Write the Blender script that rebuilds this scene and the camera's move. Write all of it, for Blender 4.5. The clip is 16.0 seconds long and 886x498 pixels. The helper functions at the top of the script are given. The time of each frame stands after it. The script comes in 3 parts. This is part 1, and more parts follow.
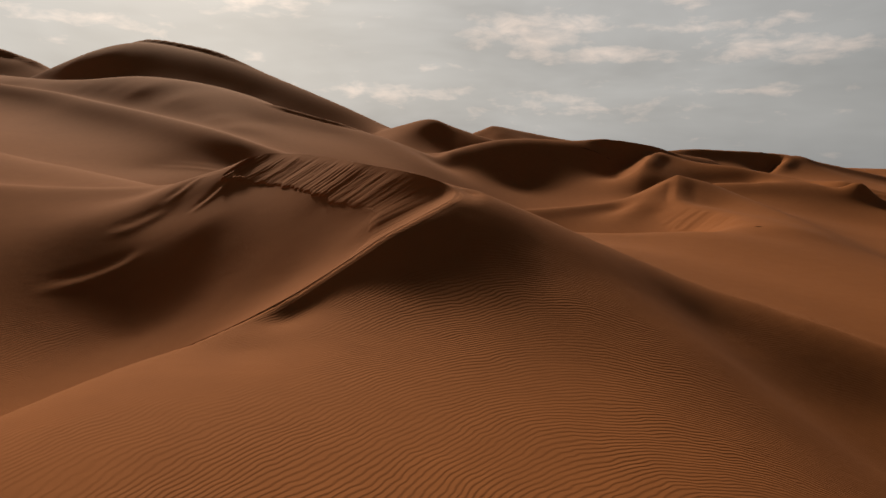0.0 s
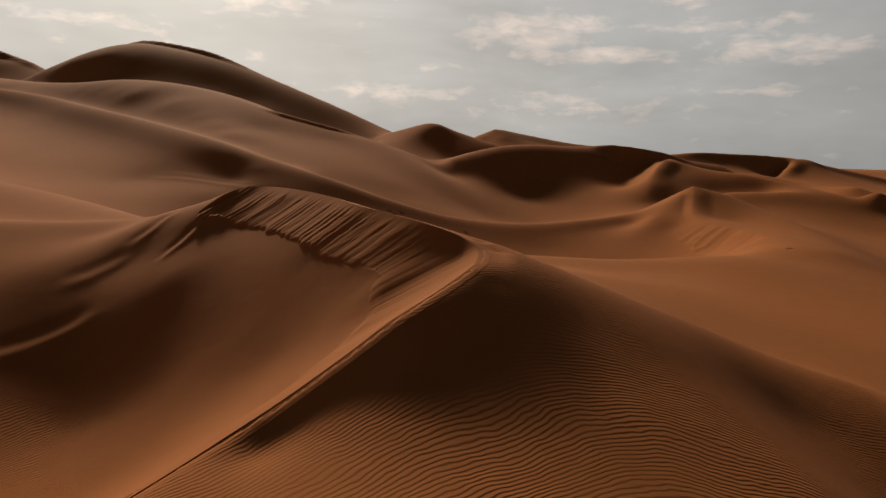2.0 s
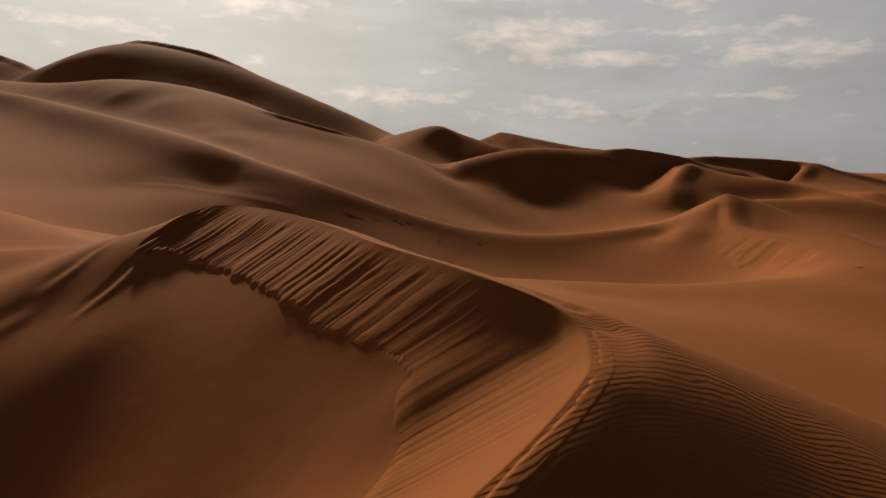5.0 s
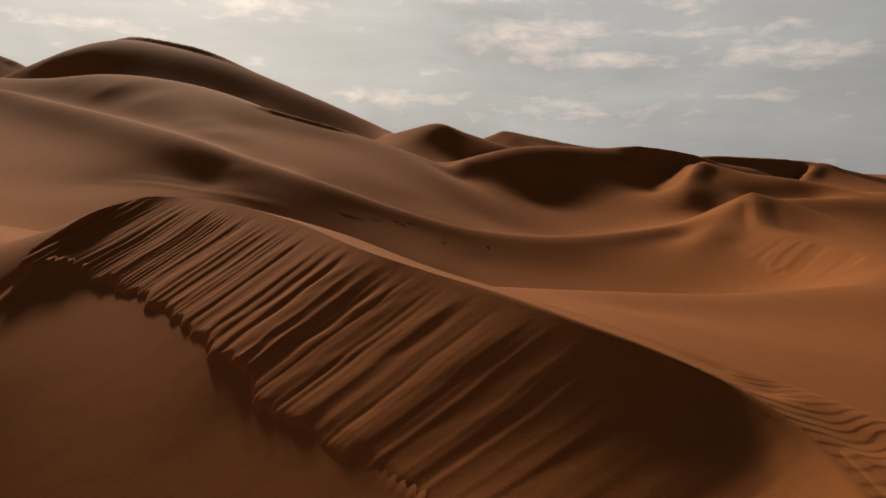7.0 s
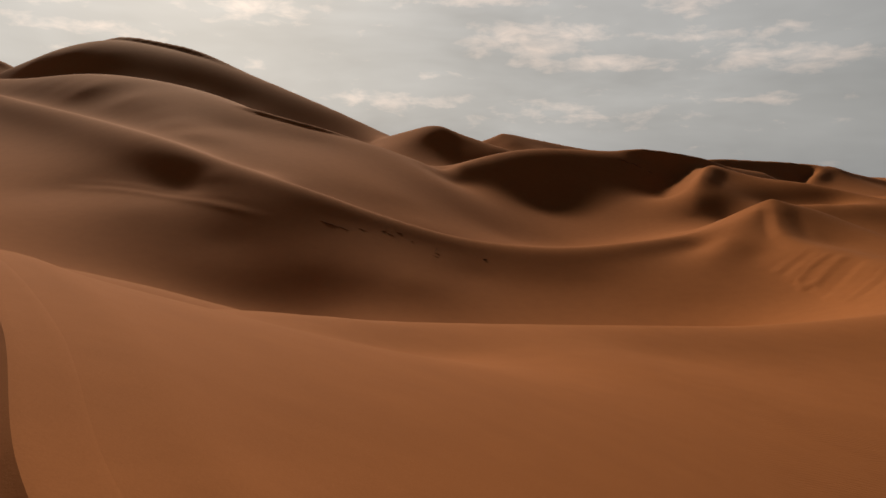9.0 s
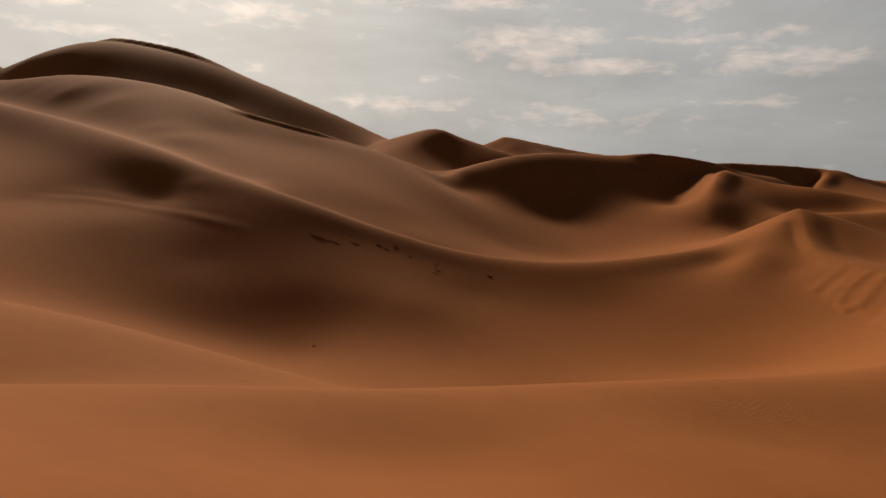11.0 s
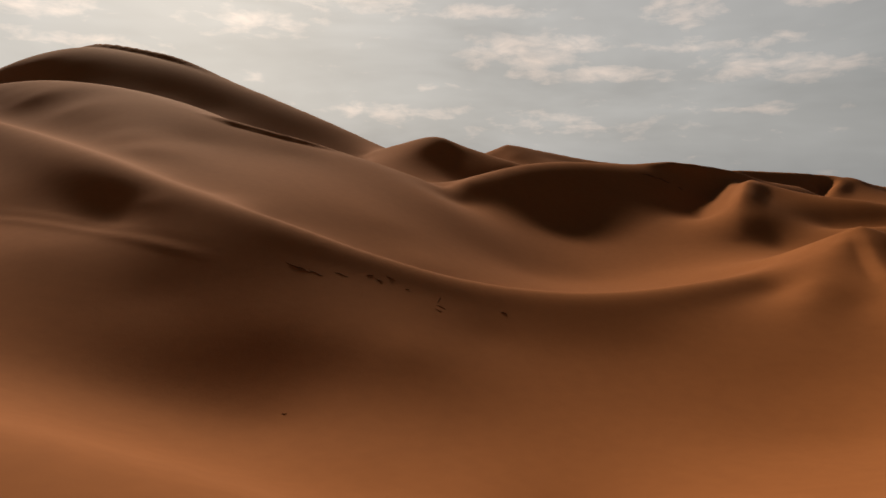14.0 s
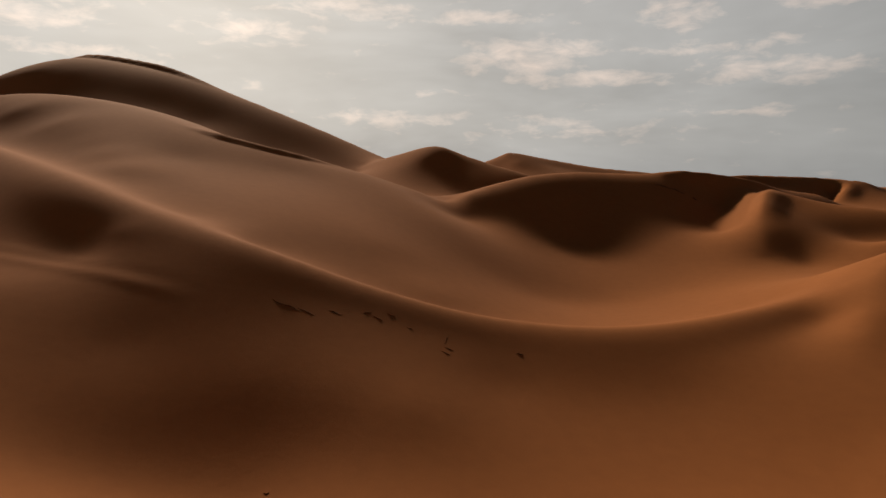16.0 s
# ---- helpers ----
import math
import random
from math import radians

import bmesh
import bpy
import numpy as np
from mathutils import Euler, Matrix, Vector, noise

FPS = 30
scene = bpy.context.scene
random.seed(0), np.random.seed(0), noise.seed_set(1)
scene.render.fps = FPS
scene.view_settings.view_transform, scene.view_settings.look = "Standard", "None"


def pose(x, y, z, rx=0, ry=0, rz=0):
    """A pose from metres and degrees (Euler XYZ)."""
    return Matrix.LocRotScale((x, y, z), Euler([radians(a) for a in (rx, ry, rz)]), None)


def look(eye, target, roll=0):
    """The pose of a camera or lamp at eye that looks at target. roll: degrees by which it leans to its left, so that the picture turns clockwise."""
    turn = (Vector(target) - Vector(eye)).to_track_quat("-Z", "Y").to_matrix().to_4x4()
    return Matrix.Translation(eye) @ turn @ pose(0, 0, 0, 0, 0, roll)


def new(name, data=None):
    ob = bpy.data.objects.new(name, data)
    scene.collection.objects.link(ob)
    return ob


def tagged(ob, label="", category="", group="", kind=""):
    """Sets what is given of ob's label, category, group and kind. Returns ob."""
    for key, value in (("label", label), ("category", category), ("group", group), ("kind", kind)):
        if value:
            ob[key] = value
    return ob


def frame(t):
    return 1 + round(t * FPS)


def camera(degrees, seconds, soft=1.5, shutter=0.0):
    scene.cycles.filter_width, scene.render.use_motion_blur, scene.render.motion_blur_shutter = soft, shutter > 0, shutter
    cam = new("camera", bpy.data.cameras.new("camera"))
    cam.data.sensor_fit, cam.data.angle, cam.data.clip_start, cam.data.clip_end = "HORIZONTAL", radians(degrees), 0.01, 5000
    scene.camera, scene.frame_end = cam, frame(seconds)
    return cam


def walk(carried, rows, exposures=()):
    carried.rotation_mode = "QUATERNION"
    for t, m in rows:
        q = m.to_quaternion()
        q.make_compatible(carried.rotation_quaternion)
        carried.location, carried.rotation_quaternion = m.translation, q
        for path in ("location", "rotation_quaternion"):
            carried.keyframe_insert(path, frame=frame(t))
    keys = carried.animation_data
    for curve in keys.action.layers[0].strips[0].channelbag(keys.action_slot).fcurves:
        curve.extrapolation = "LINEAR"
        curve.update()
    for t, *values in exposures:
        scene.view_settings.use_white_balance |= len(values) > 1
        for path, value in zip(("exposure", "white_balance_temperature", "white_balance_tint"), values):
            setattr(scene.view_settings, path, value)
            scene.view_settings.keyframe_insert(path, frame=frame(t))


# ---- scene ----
cam = camera(68.0, 16.0)
PATH = [
    (0, (2.088, 1.196, 9.691), (2.137, 3.175, 9.408), 1.5),
    (0.5, (2.014, 3.386, 10.336), (2.063, 5.366, 10.054), 1.5),
    (1, (1.882, 5.53, 10.992), (1.93, 7.509, 10.711), 1.5),
    (1.5, (1.552, 7.736, 11.603), (1.601, 9.716, 11.322), 1.5),
    (2, (1.232, 9.723, 12.09), (1.281, 11.702, 11.807), 1.6),
    (2.5, (0.789, 12.074, 12.221), (0.838, 14.054, 11.939), 1.7),
    (3, (0.397, 14.259, 12.187), (0.447, 16.239, 11.908), 1.5),
    (3.5, (0.298, 16.546, 12.349), (0.345, 18.526, 12.073), 1.5),
    (4, (0.091, 18.962, 12.359), (0.139, 20.942, 12.084), 1.6),
    (6.5, (-1.617, 31.174, 11.51), (-1.567, 33.155, 11.24), 1.6),
    (7, (-1.444, 33.883, 11.091), (-1.394, 35.864, 10.822), 1.6),
    (7.5, (-1.251, 36.868, 10.616), (-1.202, 38.85, 10.351), 1.4),
    (8, (-1.108, 39.097, 10.735), (-1.058, 41.078, 10.469), 1.6),
    (8.5, (-0.721, 42.111, 11.138), (-0.67, 44.093, 10.871), 1.7),
    (9, (-0.071, 44.469, 11.295), (-0.021, 46.451, 11.035), 1.6),
    (11.5, (0.047, 56.822, 11.975), (0.097, 58.806, 11.727), 1.6),
    (12, (-0.009, 59.539, 11.891), (0.04, 61.524, 11.648), 1.7),
    (12.5, (-0.311, 63.002, 11.792), (-0.257, 64.987, 11.553), 1.6),
    (13, (-0.233, 65.606, 11.975), (-0.179, 67.591, 11.742), 1.5),
    (13.5, (-0.185, 68.536, 12.359), (-0.132, 70.522, 12.128), 1.4),
    (14, (-0.216, 71.104, 12.664), (-0.164, 73.09, 12.437), 1.3),
    (14.5, (-0.26, 73.462, 13.444), (-0.209, 75.448, 13.218), 1.2),
    (15, (-0.329, 76.041, 13.943), (-0.279, 78.029, 13.723), 1.0),
    (15.5, (-0.455, 78.533, 14.431), (-0.405, 80.521, 14.214), 0.7),
    (16, (-0.735, 80.835, 14.593), (-0.684, 82.823, 14.383), 0.6),
]
walk(cam, [(t, look(eye, target, roll)) for t, eye, target, roll in PATH])

# ---- world and sun ----
SUN_AZ, SUN_EL = radians(-20), radians(27.5)      # from +y, clockwise positive; height over the horizon
world = bpy.data.worlds.new("sky")
scene.world = world
world.use_nodes = True
wn, wl = world.node_tree.nodes, world.node_tree.links
wn.clear()


def wnode(kind, **props):
    n = wn.new(kind)
    for key, value in props.items():
        if key in n.inputs:
            n.inputs[key].default_value = value
    return n


def wmath(op, a, b=None, c=None, clamp=False):
    n = wn.new("ShaderNodeMath")
    n.operation, n.use_clamp = op, clamp
    for i, v in enumerate((a, b, c)):
        if v is None:
            continue
        if isinstance(v, (int, float)):
            n.inputs[i].default_value = v
        else:
            wl.new(v, n.inputs[i])
    return n.outputs[0]


def wmix(fac, a, b):
    n = wn.new("ShaderNodeMix")
    n.data_type = "RGBA"
    for sock, v in ((n.inputs[0], fac), (n.inputs[6], a), (n.inputs[7], b)):
        if isinstance(v, (int, float, tuple)):
            sock.default_value = v
        else:
            wl.new(v, sock)
    return n.outputs[2]


sky = wn.new("ShaderNodeTexSky")
sky.sky_type, sky.sun_disc = "NISHITA", False
sky.sun_elevation, sky.sun_rotation = SUN_EL, SUN_AZ
sky.dust_density, sky.air_density, sky.altitude = 6.0, 1.2, 200.0
coord = wn.new("ShaderNodeTexCoord")
toward = wn.new("ShaderNodeVectorMath")
toward.operation = "DOT_PRODUCT"
wl.new(coord.outputs["Generated"], toward.inputs[0])
toward.inputs[1].default_value = (math.sin(SUN_AZ) * math.cos(SUN_EL), math.cos(SUN_AZ) * math.cos(SUN_EL), math.sin(SUN_EL))
near_sun = wmath("POWER", wmath("MULTIPLY_ADD", toward.outputs["Value"], 0.5, 0.5, True), 2.5)
veil = wmix(near_sun, (0.092, 0.101, 0.104, 1), (0.565, 0.55, 0.527, 1))
dim = wn.new("ShaderNodeVectorMath")
dim.operation = "SCALE"
dim.inputs["Scale"].default_value = 0.06
wl.new(sky.outputs[0], dim.inputs[0])
back = wn.new("ShaderNodeBackground")
parts = wn.new("ShaderNodeSeparateXYZ")
wl.new(coord.outputs["Generated"], parts.inputs[0])
azimuth = wmath("ARCTAN2", parts.outputs[0], parts.outputs[1])
height_angle = wmath("ARCSINE", parts.outputs[2])


def cloud_noise(wide, tall, shift, scale, detail):
    v = wn.new("ShaderNodeCombineXYZ")
    wl.new(wmath("MULTIPLY_ADD", azimuth, wide, shift), v.inputs[0])
    wl.new(wmath("MULTIPLY", height_angle, tall), v.inputs[1])
    n = wnode("ShaderNodeTexNoise", Scale=scale, Detail=detail, Roughness=0.6, Distortion=0.25)
    wl.new(v.outputs[0], n.inputs["Vector"])
    return n.outputs[0]


# cloud banks: azimuth and height in degrees, half width, half height, density
BANKS = [(8.5, 10.3, 7.5, 2.0, 0.85), (14, 8.4, 10, 0.9, 0.75), (28, 8.7, 9, 1.5, 0.65), (20.5, 13.2, 4, 1.5, 0.8), (-31, 12.3, 8, 2.4, 0.6),
         (-3, 5.2, 10, 1.2, 0.4), (13, 4.3, 11, 1.8, 0.35), (-7, 13.8, 9, 1.3, 0.6), (31, 13.5, 7, 1.0, 0.45), (-20, 7.6, 6, 0.9, 0.35),
         (3, 13.4, 10, 0.8, 0.6), (-15, 11.6, 7, 1.6, 0.5), (23, 10.6, 12, 0.7, 0.5), (-27, 9.3, 9, 0.9, 0.45), (26, 5.6, 10, 0.7, 0.4)]
bank = None
for a, h, wide, tall, dense in BANKS:
    da = wmath("MULTIPLY", wmath("SUBTRACT", azimuth, radians(a)), 1 / radians(wide))
    dh = wmath("MULTIPLY", wmath("SUBTRACT", height_angle, radians(h)), 1 / radians(tall))
    far = wmath("ADD", wmath("MULTIPLY", da, da), wmath("MULTIPLY", dh, dh))
    one = wmath("MULTIPLY", wmath("SUBTRACT", 1.0, far, clamp=True), dense)
    bank = one if bank is None else wmath("MAXIMUM", bank, one)
wisps = cloud_noise(3.4, 9.0, 3.0, 5.5, 8)
broad = cloud_noise(1.2, 4.0, 7.0, 2.2, 4)
cloud = wmath("MULTIPLY_ADD", wmath("SUBTRACT", wisps, 0.52), 2.6, wmath("MULTIPLY_ADD", bank, 1.0, -0.22))
cloud = wmath("MULTIPLY", cloud, 1.0, clamp=True)
shade = wmath("MULTIPLY_ADD", wmath("SUBTRACT", broad, 0.5), 0.85, 1.0)
tinted = wn.new("ShaderNodeVectorMath")
tinted.operation = "SCALE"
wl.new(veil, tinted.inputs[0])
wl.new(shade, tinted.inputs["Scale"])
# Sky faded above 13 degrees, mostly out of view, to keep shaded sand dark.
overhead_dim = wmath("SUBTRACT", 1.0, wmath("MULTIPLY", wmath("MULTIPLY", wmath("SUBTRACT", height_angle, radians(13)), 1 / radians(20), clamp=True), 0.94))
lit = wn.new("ShaderNodeVectorMath")
lit.operation = "MULTIPLY"
wl.new(tinted.outputs[0], lit.inputs[0])
lit.inputs[1].default_value = (1.85, 1.56, 1.40)
wl.new(wmix(0.92, dim.outputs[0], wmix(cloud, tinted.outputs[0], lit.outputs[0])), back.inputs[0])
wl.new(overhead_dim, back.inputs[1])
wout = wn.new("ShaderNodeOutputWorld")
wl.new(back.outputs[0], wout.inputs[0])

sun = new("sun", bpy.data.lights.new("sun", "SUN"))
sun.data.energy, sun.data.angle, sun.data.color = 3.6, radians(4), (1.0, 0.81, 0.60)
sun.matrix_world = look((0, 0, 0), (-math.sin(SUN_AZ) * math.cos(SUN_EL), -math.cos(SUN_AZ) * math.cos(SUN_EL), -math.sin(SUN_EL)))
scene.view_settings.exposure = 0.0


# ---- materials ----
def sand_material(name, dark, light, ripple):
    """Wind-blown sand: grains, faint stains, and wind ripples that curve round the hollow south-east of the crest."""
    m = bpy.data.materials.new(name)
    m.use_nodes = True
    n, l = m.node_tree.nodes, m.node_tree.links
    bsdf = n["Principled BSDF"]
    bsdf.inputs["Roughness"].default_value = 0.95
    bsdf.inputs["Specular IOR Level"].default_value = 0.08
    geo = n.new("ShaderNodeNewGeometry")

    def noise_at(scale, detail, rough=0.55):
        t = n.new("ShaderNodeTexNoise")
        t.inputs["Scale"].default_value, t.inputs["Detail"].default_value, t.inputs["Roughness"].default_value = scale, detail, rough
        l.new(geo.outputs["Position"], t.inputs["Vector"])
        return t.outputs[0]

    def calc(op, a, b=None, c=None, clamp=False):
        t = n.new("ShaderNodeMath")
        t.operation, t.use_clamp = op, clamp
        for i, v in enumerate((a, b, c)):
            if isinstance(v, (int, float)):
                t.inputs[i].default_value = v
            elif v is not None:
                l.new(v, t.inputs[i])
        return t.outputs[0]

    tone = calc("ADD", calc("MULTIPLY", noise_at(0.035, 4), 0.5), calc("ADD", calc("MULTIPLY", noise_at(0.6, 5), 0.3), calc("MULTIPLY", noise_at(25, 3, 0.7), 0.3)))
    mix = n.new("ShaderNodeMix")
    mix.data_type = "RGBA"
    mix.inputs[6].default_value, mix.inputs[7].default_value = (*dark, 1), (*light, 1)
    l.new(calc("MULTIPLY_ADD", calc("SUBTRACT", tone, 0.55), 2.2, 0.5, True), mix.inputs[0])
    l.new(mix.outputs[2], bsdf.inputs["Base Color"])

    at = n.new("ShaderNodeSeparateXYZ")
    l.new(geo.outputs["Position"], at.inputs[0])
    dx, dy = calc("SUBTRACT", at.outputs[0], 15.0), calc("SUBTRACT", at.outputs[1], 7.4)
    ring = calc("SQRT", calc("ADD", calc("MULTIPLY", dx, dx), calc("MULTIPLY", dy, dy)))
    warp = calc("ADD", calc("MULTIPLY", noise_at(0.09, 2), 4.0), calc("ADD", calc("MULTIPLY", noise_at(0.5, 2), 0.45), calc("MULTIPLY", noise_at(2.0, 2), 0.11)))
    phase = calc("MULTIPLY", calc("ADD", ring, warp), 2 * math.pi / 0.21)
    wave = calc("MULTIPLY_ADD", calc("SINE", calc("ADD", phase, calc("MULTIPLY", calc("SINE", phase), 0.35))), 0.5, 0.5)
    face = n.new("ShaderNodeSeparateXYZ")
    l.new(geo.outputs["True Normal"], face.inputs[0])
    level = calc("MULTIPLY_ADD", calc("SUBTRACT", face.outputs[2], 0.85), 14.0, 0.0, True)
    patch = calc("MULTIPLY_ADD", calc("SUBTRACT", noise_at(0.10, 4), 0.42), 3.0, 0.45, True)
    close = calc("MULTIPLY", calc("SUBTRACT", 125.0, at.outputs[1]), 0.02, clamp=True)
    lee = calc("MAXIMUM", calc("MULTIPLY", calc("SUBTRACT", 45.0, at.outputs[1]), 0.35, clamp=True), calc("MULTIPLY", calc("SUBTRACT", at.outputs[0], 6.0), 0.1, clamp=True))
    close = calc("MULTIPLY", close, lee)
    ripples = calc("MULTIPLY", calc("MULTIPLY", wave, level), calc("MULTIPLY", patch, close))
    relief = calc("ADD", calc("MULTIPLY", ripples, 0.015 * ripple), calc("ADD", calc("MULTIPLY", noise_at(40, 2, 0.7), 0.003), calc("MULTIPLY", noise_at(1.3, 4), 0.014)))
    bump = n.new("ShaderNodeBump")
    bump.inputs["Strength"].default_value, bump.inputs["Distance"].default_value = 1.0, 1.0
    l.new(relief, bump.inputs["Height"])
    l.new(bump.outputs[0], bsdf.inputs["Normal"])
    return m


SAND = sand_material("sand", (0.325, 0.119, 0.039), (0.42, 0.156, 0.051), 1.0)
SLID_SAND = sand_material("slid_sand", (0.325, 0.119, 0.039), (0.42, 0.156, 0.051), 0.0)


# ---- the lie of the sand ----
def spline(points, step):
    """A smooth line through the points, as an array of places."""
    p = np.array(points, float)
    p = np.vstack([2 * p[0] - p[1], p, 2 * p[-1] - p[-2]])
    out = []
    for i in range(1, len(p) - 2):
        count = max(1, int(np.linalg.norm(p[i + 1, :2] - p[i, :2]) / step))
        u = np.linspace(0, 1, count, endpoint=False)[:, None]
        a, b, c, d = p[i - 1 : i + 3]
        out.append(0.5 * (2 * b + (c - a) * u + (2 * a - 5 * b + 4 * c - d) * u**2 + (3 * b - a - 3 * c + d) * u**3))
    return np.vstack(out + [p[-2:-1]])


